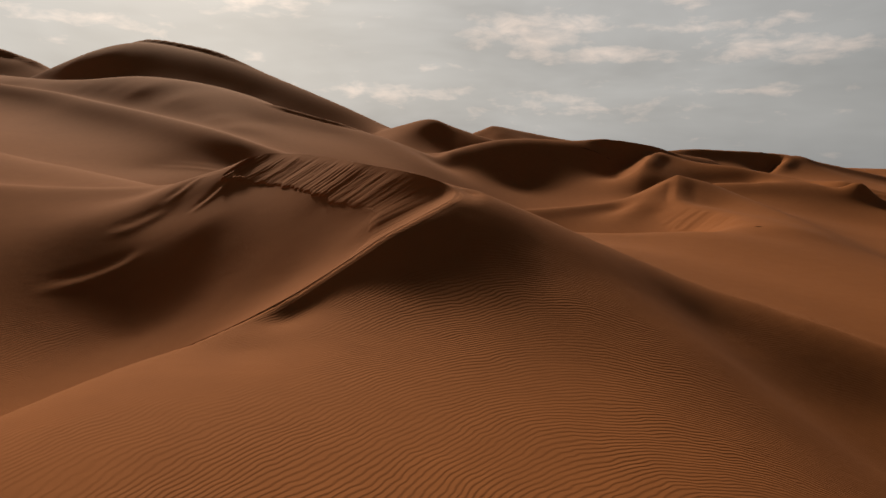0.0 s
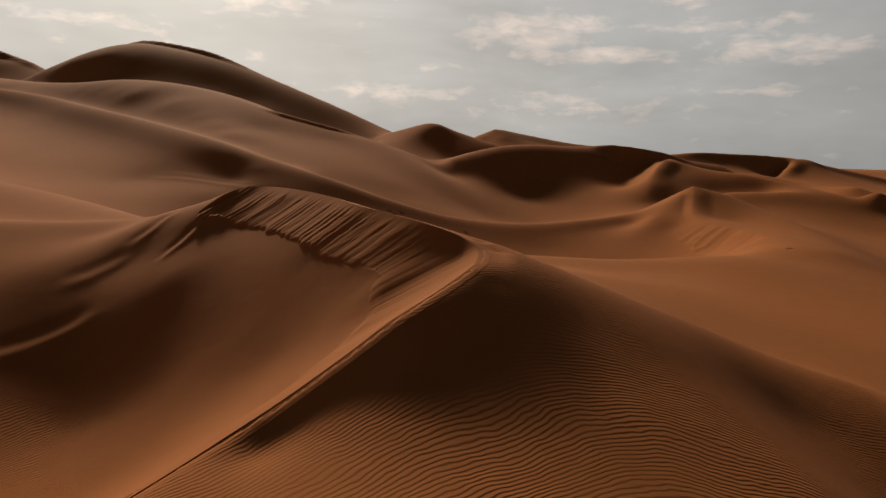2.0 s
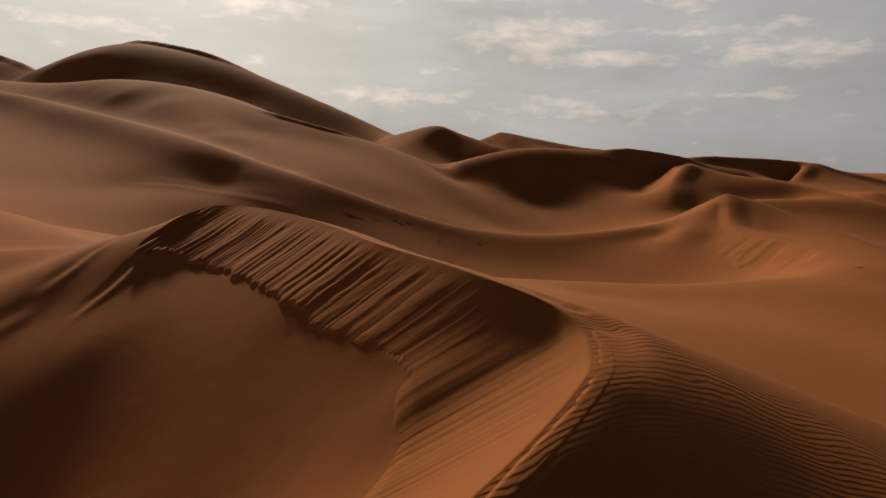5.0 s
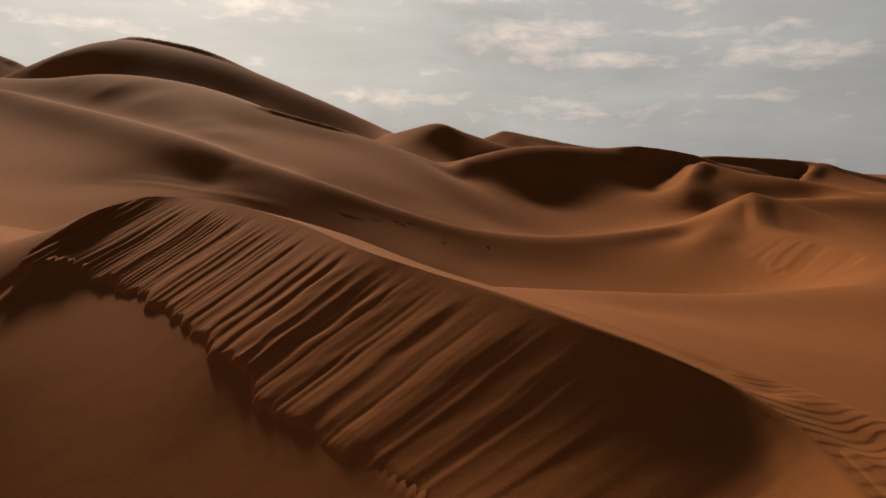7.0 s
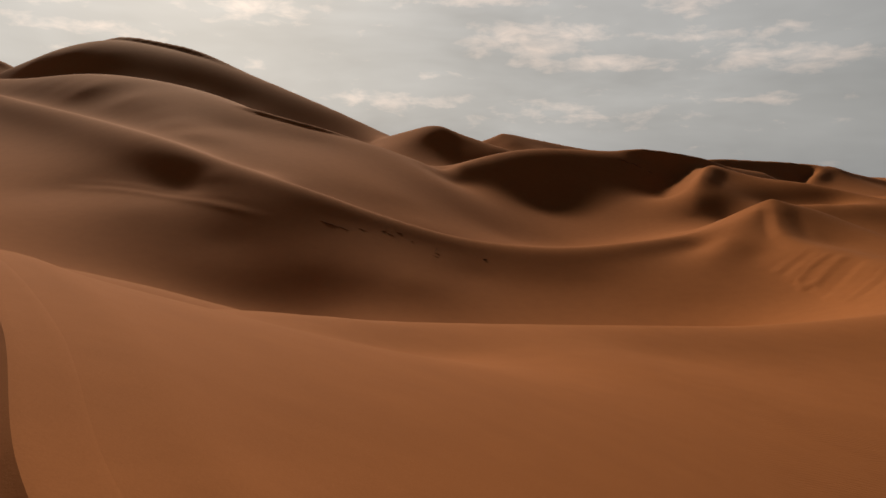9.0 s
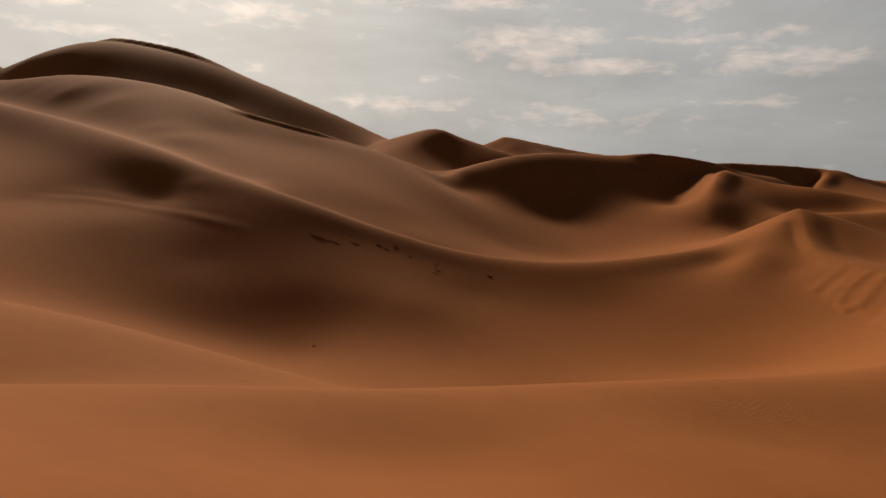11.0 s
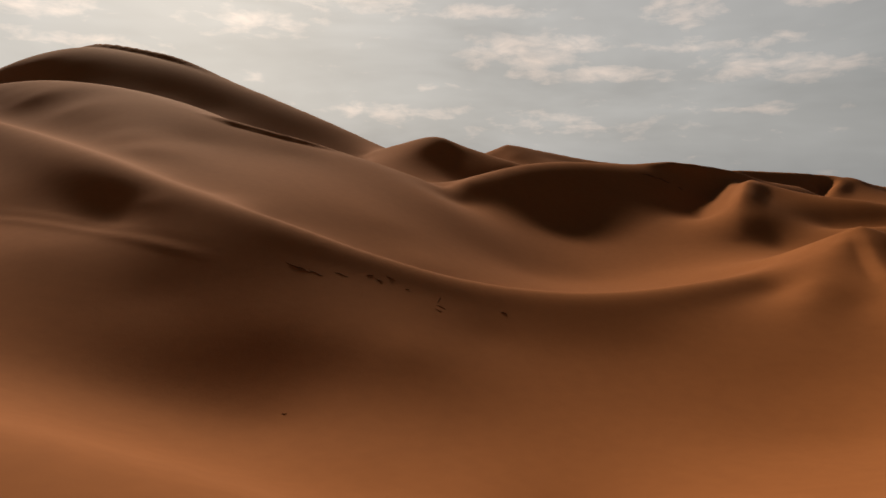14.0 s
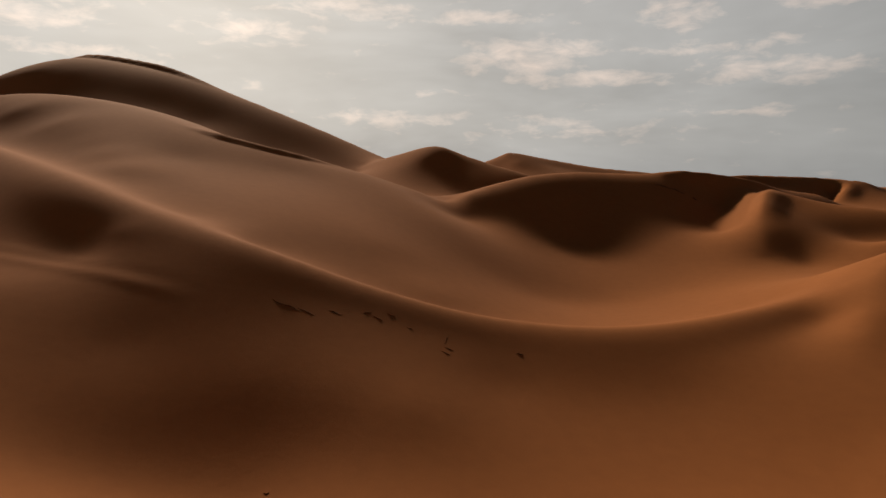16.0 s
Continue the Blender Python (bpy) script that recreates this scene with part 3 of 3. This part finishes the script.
def ridge_let(points, width, height, lee):
    """A low drift of sand along a line: a soft back and a hollow on its lee side."""
    p = np.array(points, float)
    i0, i1 = np.searchsorted(XS, (p[:, 0].min() - 6 * width, p[:, 0].max() + 6 * width))
    j0, j1 = np.searchsorted(YS, (p[:, 1].min() - 6 * width, p[:, 1].max() + 6 * width))
    box = (slice(j0, j1), slice(i0, i1))
    away, along, _ = beside(GX[box], GY[box], np.column_stack([p, 0 * p[:, 0]]))
    total = np.hypot(*np.diff(p, axis=0).T).sum()
    ends = step_up(along, 0, 0.4 * total) * (1 - step_up(along, 0.75 * total, total))
    HEIGHT[box] += ends * (height * np.exp(-((away / width) ** 2)) - lee * np.exp(-(((away + 1.6 * width) / (1.2 * width)) ** 2)))


for points, width, height, lee in (
    ([(-25, 45.2), (-22, 46.9), (-19.6, 48.4), (-18.4, 49.8)], 0.6, 0.09, 0.07),
    ([(-23, 51.6), (-20.8, 52.8), (-18.6, 54.6)], 0.6, 0.07, 0.05),
    ([(-19.5, 55), (-18, 56.6), (-17, 58.4)], 0.45, 0.08, 0.1),
    ([(-70, 164), (-55, 160.2), (-40.6, 155.7), (-33, 153.4), (-24, 150.8)], 0.8, 0.13, 0.04),
    ([(-66, 166), (-47, 160), (-34, 155.4)], 0.8, 0.07, 0.02),
    ([(-16.4, 52), (-15, 53.6), (-14, 55.4)], 0.35, 0.1, 0.08),
):
    ridge_let(points, width, height, lee)


def cap(points, height, near, far):
    """A small steep brow along a crest, its slip face on the near side."""
    line = np.column_stack([spline(points, 3.0), np.zeros(len(spline(points, 3.0)))])
    i0, i1 = np.searchsorted(XS, (line[:, 0].min() - far, line[:, 0].max() + far))
    j0, j1 = np.searchsorted(YS, (line[:, 1].min() - far, line[:, 1].max() + far))
    box = (slice(j0, j1), slice(i0, i1))
    away, along, _ = beside(GX[box], GY[box], line)
    ends = step_up(along, 0, 0.3 * along.max()) * (1 - step_up(along, 0.6 * along.max(), along.max()))
    HEIGHT[box] += height * ends * np.where(away > 0, np.clip(1 - away / near, 0, 1), 1 - step_up(-away, 0, far))


cap([(-212, 449), (-178, 437), (-145.6, 425), (-118, 412.7), (-92, 400.6)], 3.0, 4.5, 22)
cap([(-438, 560), (-336, 540), (-304, 530), (-272, 515)], 4.0, 6, 25)
cap([(60, 265.5), (80.5, 269.7), (94.7, 272.5), (110, 281)], 1.6, 3.2, 12)
cap([(185, 517), (220, 530), (269, 545), (310, 555)], 2.2, 5, 20)
cap([(66.4, 171), (66, 169.5), (63, 162), (60, 154), (60, 146)], 0.8, 1.8, 5)
cap([(90.9, 255), (83, 243), (75, 228)], 1.4, 3.0, 7)
cap([(310, 555), (292.5, 535), (271.6, 510)], 2.0, 5.0, 12)
cap([(-60, 241), (-48.4, 236), (-32, 237), (-16, 246)], 0.9, 2.0, 9)


def sheet(name, keep, material=SAND, parent=None):
    """Those cells of the sand that keep chooses, as one object."""
    ny, nx = GX.shape
    index = np.arange(ny * nx).reshape(ny, nx)
    quads = np.stack([index[:-1, :-1], index[:-1, 1:], index[1:, 1:], index[1:, :-1]], -1)[keep]
    used, faces = np.unique(quads, return_inverse=True)
    faces = faces.reshape(-1, 4)
    mesh = bpy.data.meshes.new(name)
    mesh.vertices.add(len(used))
    mesh.vertices.foreach_set("co", np.stack([GX.ravel()[used], GY.ravel()[used], HEIGHT.ravel()[used]], 1).astype(np.float32).ravel())
    mesh.loops.add(faces.size)
    mesh.loops.foreach_set("vertex_index", faces.astype(np.int32).ravel())
    mesh.polygons.add(len(faces))
    mesh.polygons.foreach_set("loop_start", np.arange(0, faces.size, 4, dtype=np.int32))
    mesh.update(calc_edges=True)
    mesh.polygons.foreach_set("use_smooth", np.ones(len(faces), bool))
    mesh.materials.append(material)
    mesh.normals_split_custom_set_from_vertices(NORMAL.reshape(-1, 3)[used].tolist())
    ob = new(name, mesh)
    ob.parent = parent
    return ob


NORMAL = np.stack([-np.gradient(HEIGHT, XS, axis=1), -np.gradient(HEIGHT, YS, axis=0), np.ones_like(HEIGHT)], -1)
NORMAL /= np.linalg.norm(NORMAL, axis=-1, keepdims=True)

# Each dune: its crests, how far its sand reaches from them, its name and what it looks like.
DUNES = [
    (["main", "main_tip", "main_back", "horn", "horn_foot"], 17, "crescent_dune", "rippled orange crescent dune with a grooved slip face"),
    (["cone", "cone_rib", "cone_ridge"], 22, "star_dune", "pointed star-shaped sand dune with a small grooved bowl"),
    (["front_rim"], 16, "sand_ridge", "low smooth sunlit sand ridge with faint ripples"),
    (["lit_ridge"], 14, "sand_ridge", "long rounded sand ridge sloping into a trough"),
    (["left_bright"], 12, "sand_ridge", "bright low sand ridge beside a hollow"),
    (["left_shoulder"], 9, "sand_ridge", "soft sand shoulder joining the crescent dune"),
    (["middle_left", "middle"], 26, "long_dune", "long curved sand dune with a sharp wind-cut crest"),
    (["bowl", "bowl_spur", "bowl_ridge"], 45, "bowl_dune", "broad round dune with a dark shaded bowl"),
    (["shoulder"], 45, "shoulder_dune", "wide smooth sand dune below a tall hill"),
    (["hill"], 110, "hill_dune", "tall smooth sand hill with a rounded dark summit"),
    (["hill_back"], 90, "hill_dune", "distant dark-topped sand hill behind a taller one"),
    (["peak"], 40, "peaked_dune", "small peaked dune with shaded flank"),
    (["peak_far"], 60, "peaked_dune", "distant pale sand peak with a sunlit slope"),
    (["right_middle"], 40, "long_dune", "low dark-flanked dune beyond the star dune"),
    (["right_far"], 50, "long_dune", "distant low dune with a small lit spur"),
    (["ridge_right", "ridge_right_spur"], 70, "long_dune", "far dune ridge with a sharp pale spur"),
    (["right_horizon"], 150, "long_dune", "hazy low dune on the horizon"),
]


def owners():
    """Which dune each cell of the sand belongs to, -1 for the open ground, and whether it lies on the lee side."""
    x, y = GX[:-1:3, :-1:3], GY[:-1:3, :-1:3]
    own, best, lee = np.full(x.shape, -1), np.full(x.shape, 1.0), np.zeros(x.shape, bool)
    for i, (crests, reach, _, _) in enumerate(DUNES):
        for name in crests:
            line = spline(CRESTS[name][0], 6.0 if reach > 30 else 3.0)
            i0, i1 = np.searchsorted(x[0], (line[:, 0].min() - reach, line[:, 0].max() + reach))
            j0, j1 = np.searchsorted(y[:, 0], (line[:, 1].min() - reach, line[:, 1].max() + reach))
            box = (slice(j0, j1), slice(i0, i1))
            away, _, _ = beside(x[box], y[box], line)
            take = np.abs(away) / reach < best[box]
            own[box] = np.where(take, i, own[box])
            lee[box] = np.where(take, away > 0, lee[box])
            best[box] = np.where(take, np.abs(away) / reach, best[box])
    grow = lambda v: np.repeat(np.repeat(v, 3, 0), 3, 1)[: len(YS) - 1, : len(XS) - 1]
    return grow(own), grow(lee)


def ground_at(x, y):
    i, j = np.searchsorted(XS, x) - 1, np.searchsorted(YS, y) - 1
    u, v = (x - XS[i]) / (XS[i + 1] - XS[i]), (y - YS[j]) / (YS[j + 1] - YS[j])
    z = HEIGHT[j : j + 2, i : i + 2]
    return float((z[0, 0] * (1 - u) + z[0, 1] * u) * (1 - v) + (z[1, 0] * (1 - u) + z[1, 1] * u) * v)


def quilt(name, rows, material, parent):
    """A grid of places as one smooth mesh under its dune."""
    n, k = rows.shape[:2]
    at = np.arange(n * k).reshape(n, k)
    mesh = bpy.data.meshes.new(name)
    mesh.from_pydata(rows.reshape(-1, 3).tolist(), [], np.stack([at[:-1, :-1], at[:-1, 1:], at[1:, 1:], at[1:, :-1]], -1).reshape(-1, 4).tolist())
    mesh.polygons.foreach_set("use_smooth", np.ones(len(mesh.polygons), bool))
    if mesh.polygons[0].normal.z < 0:
        mesh.flip_normals()
    mesh.materials.append(material)
    ob = new(name, mesh)
    ob.parent = parent
    return ob


def lip_rows():
    """The sand just behind the brink, from the brink back into the windward slope."""
    back = BRINK + OUTWARD * 0.6
    fall = np.array([(b[2] - ground_at(q[0], q[1])) / 0.6 for b, q in zip(BRINK, back)])
    fall = np.convolve(np.pad(fall, 20, "edge"), np.ones(41) / 41, "valid")
    rows = []
    for d in (0.0, 0.06, 0.14, 0.24, 0.35, 0.46, 0.56, 0.66, 0.72):
        p = BRINK + OUTWARD * d
        w = float(1 - step_up(d, 0.2, 0.6))
        for q, b, slope in zip(p, BRINK, fall):
            q[2] = (1 - w) * ground_at(q[0], q[1]) + w * (b[2] - slope * d) + (0.008 if d < 0.6 else -0.01 if d < 0.7 else -0.06) * (d > 0)
        rows.append(p)
    return np.array(rows)


OWN, LEE = owners()
CONE_SLIP = np.zeros(OWN.shape, bool)
CONE_SLIP[CONE_BOX] = CONE_ON
OWN[CONE_SLIP] = 1
tagged(sheet("ground", OWN < 0), "open wind-blown orange desert sand", kind="structure")
for i, (crests, _, name, label) in enumerate(DUNES):
    mine = (OWN == i) & ~CONE_SLIP
    thing = tagged(new(name), label, "sand dune")
    thing.empty_display_size = 0.1
    sheet("windward_slope", mine & ~LEE, SAND, thing)
    sheet("lee_slope", mine & LEE, SAND, thing)
    if i == 0:
        tagged(quilt("slip_face", SLIP_FACE, SLID_SAND, thing), "steep slip face grooved by sliding sand")
        quilt("crest_lip", lip_rows(), SAND, thing)
    if i == 1:
        tagged(sheet("slip_face", CONE_SLIP, SLID_SAND, thing), "steep slip face grooved by sliding sand")


# ---- crusts and clods lying on the sand ----
CRUST = sand_material("dark_crust", (0.15, 0.064, 0.027), (0.23, 0.10, 0.042), 0.0)


def crust(name, x, y, turn, length, width, height, seed, label, group):
    """A ragged broken ledge of darker sand crust, following the slope that it lies on."""
    rnd = random.Random(seed)
    bm = bmesh.new()
    count = max(5, int(length / 0.25))
    rows = []
    c, s = math.cos(radians(turn)), math.sin(radians(turn))
    for i in range(count + 1):
        u = i / count - 0.5
        taper = max(0.12, 1 - (2 * abs(u)) ** 2.2) * rnd.uniform(0.55, 1.1)
        mid = 0.25 * width * math.sin(9 * u + seed) + rnd.uniform(-0.2, 0.2) * width
        row = []
        for across, up in ((-0.5, -0.06), (-0.35, 0.7 * height), (0.1, height), (0.5, 0.15 * height), (0.62, -0.06)):
            px, py = u * length, mid + 0.7 * across * width * taper
            wx, wy = x + px * c - py * s, y + px * s + py * c
            row.append(bm.verts.new((wx - x, wy - y, ground_at(wx, wy) + 0.7 * up * taper - ground_at(x, y))))
        rows.append(row)
    for a, b in zip(rows[:-1], rows[1:]):
        for i in range(4):
            bm.faces.new((a[i], b[i], b[i + 1], a[i + 1]))
    for end, flip in ((rows[0], False), (rows[-1], True)):
        bm.faces.new(end if flip else end[::-1])
    bmesh.ops.recalc_face_normals(bm, faces=bm.faces)
    mesh = bpy.data.meshes.new(name)
    bm.to_mesh(mesh)
    bm.free()
    mesh.materials.append(CRUST)
    ob = new(name, mesh)
    ob.location = (x, y, ground_at(x, y))
    return tagged(ob, label, "sand crust", group)


for n, (x, y, turn, length, width, height) in enumerate([
    (-15.9, 151.4, -20, 3.6, 0.32, 0.12), (-13.6, 150.9, -24, 2.2, 0.3, 0.08), (-10.6, 151.6, -15, 1.8, 0.25, 0.07),
    (-7.2, 152.6, 25, 1.0, 0.22, 0.1), (-6.0, 152.0, -20, 1.2, 0.24, 0.1), (-4.6, 153.0, -10, 1.0, 0.22, 0.1), (-2.4, 151.4, -10, 0.7, 0.2, 0.08),
    (1.5, 150.8, 70, 1.6, 0.16, 0.07), (1.7, 149.3, -15, 1.2, 0.18, 0.08), (1.4, 148.4, -20, 1.0, 0.22, 0.1), (9.5, 150.4, 0, 0.8, 0.28, 0.14), (-12.7, 128.6, 0, 0.5, 0.22, 0.12),
]):
    crust("sand_crust", x, y, turn, length, width, height, n, "dark broken sand crust on the long dune's slope", "crusts on the long dune")
for n, (x, y, turn, length) in enumerate([(63.5, 258.5, -12, 5.0), (67.2, 257.6, -18, 4.0), (71.5, 256.4, -15, 1.6)]):
    crust("sand_crust", x, y, turn, length, 0.7, 0.4, 40 + n, "dark broken sand crust high on the bowl dune", "crusts on the bowl dune")
crust("sand_clod", 58.0, 110.5, -10, 1.3, 0.35, 0.16, 60, "small dark sand clod below the star dune", "crusts on the bowl dune")
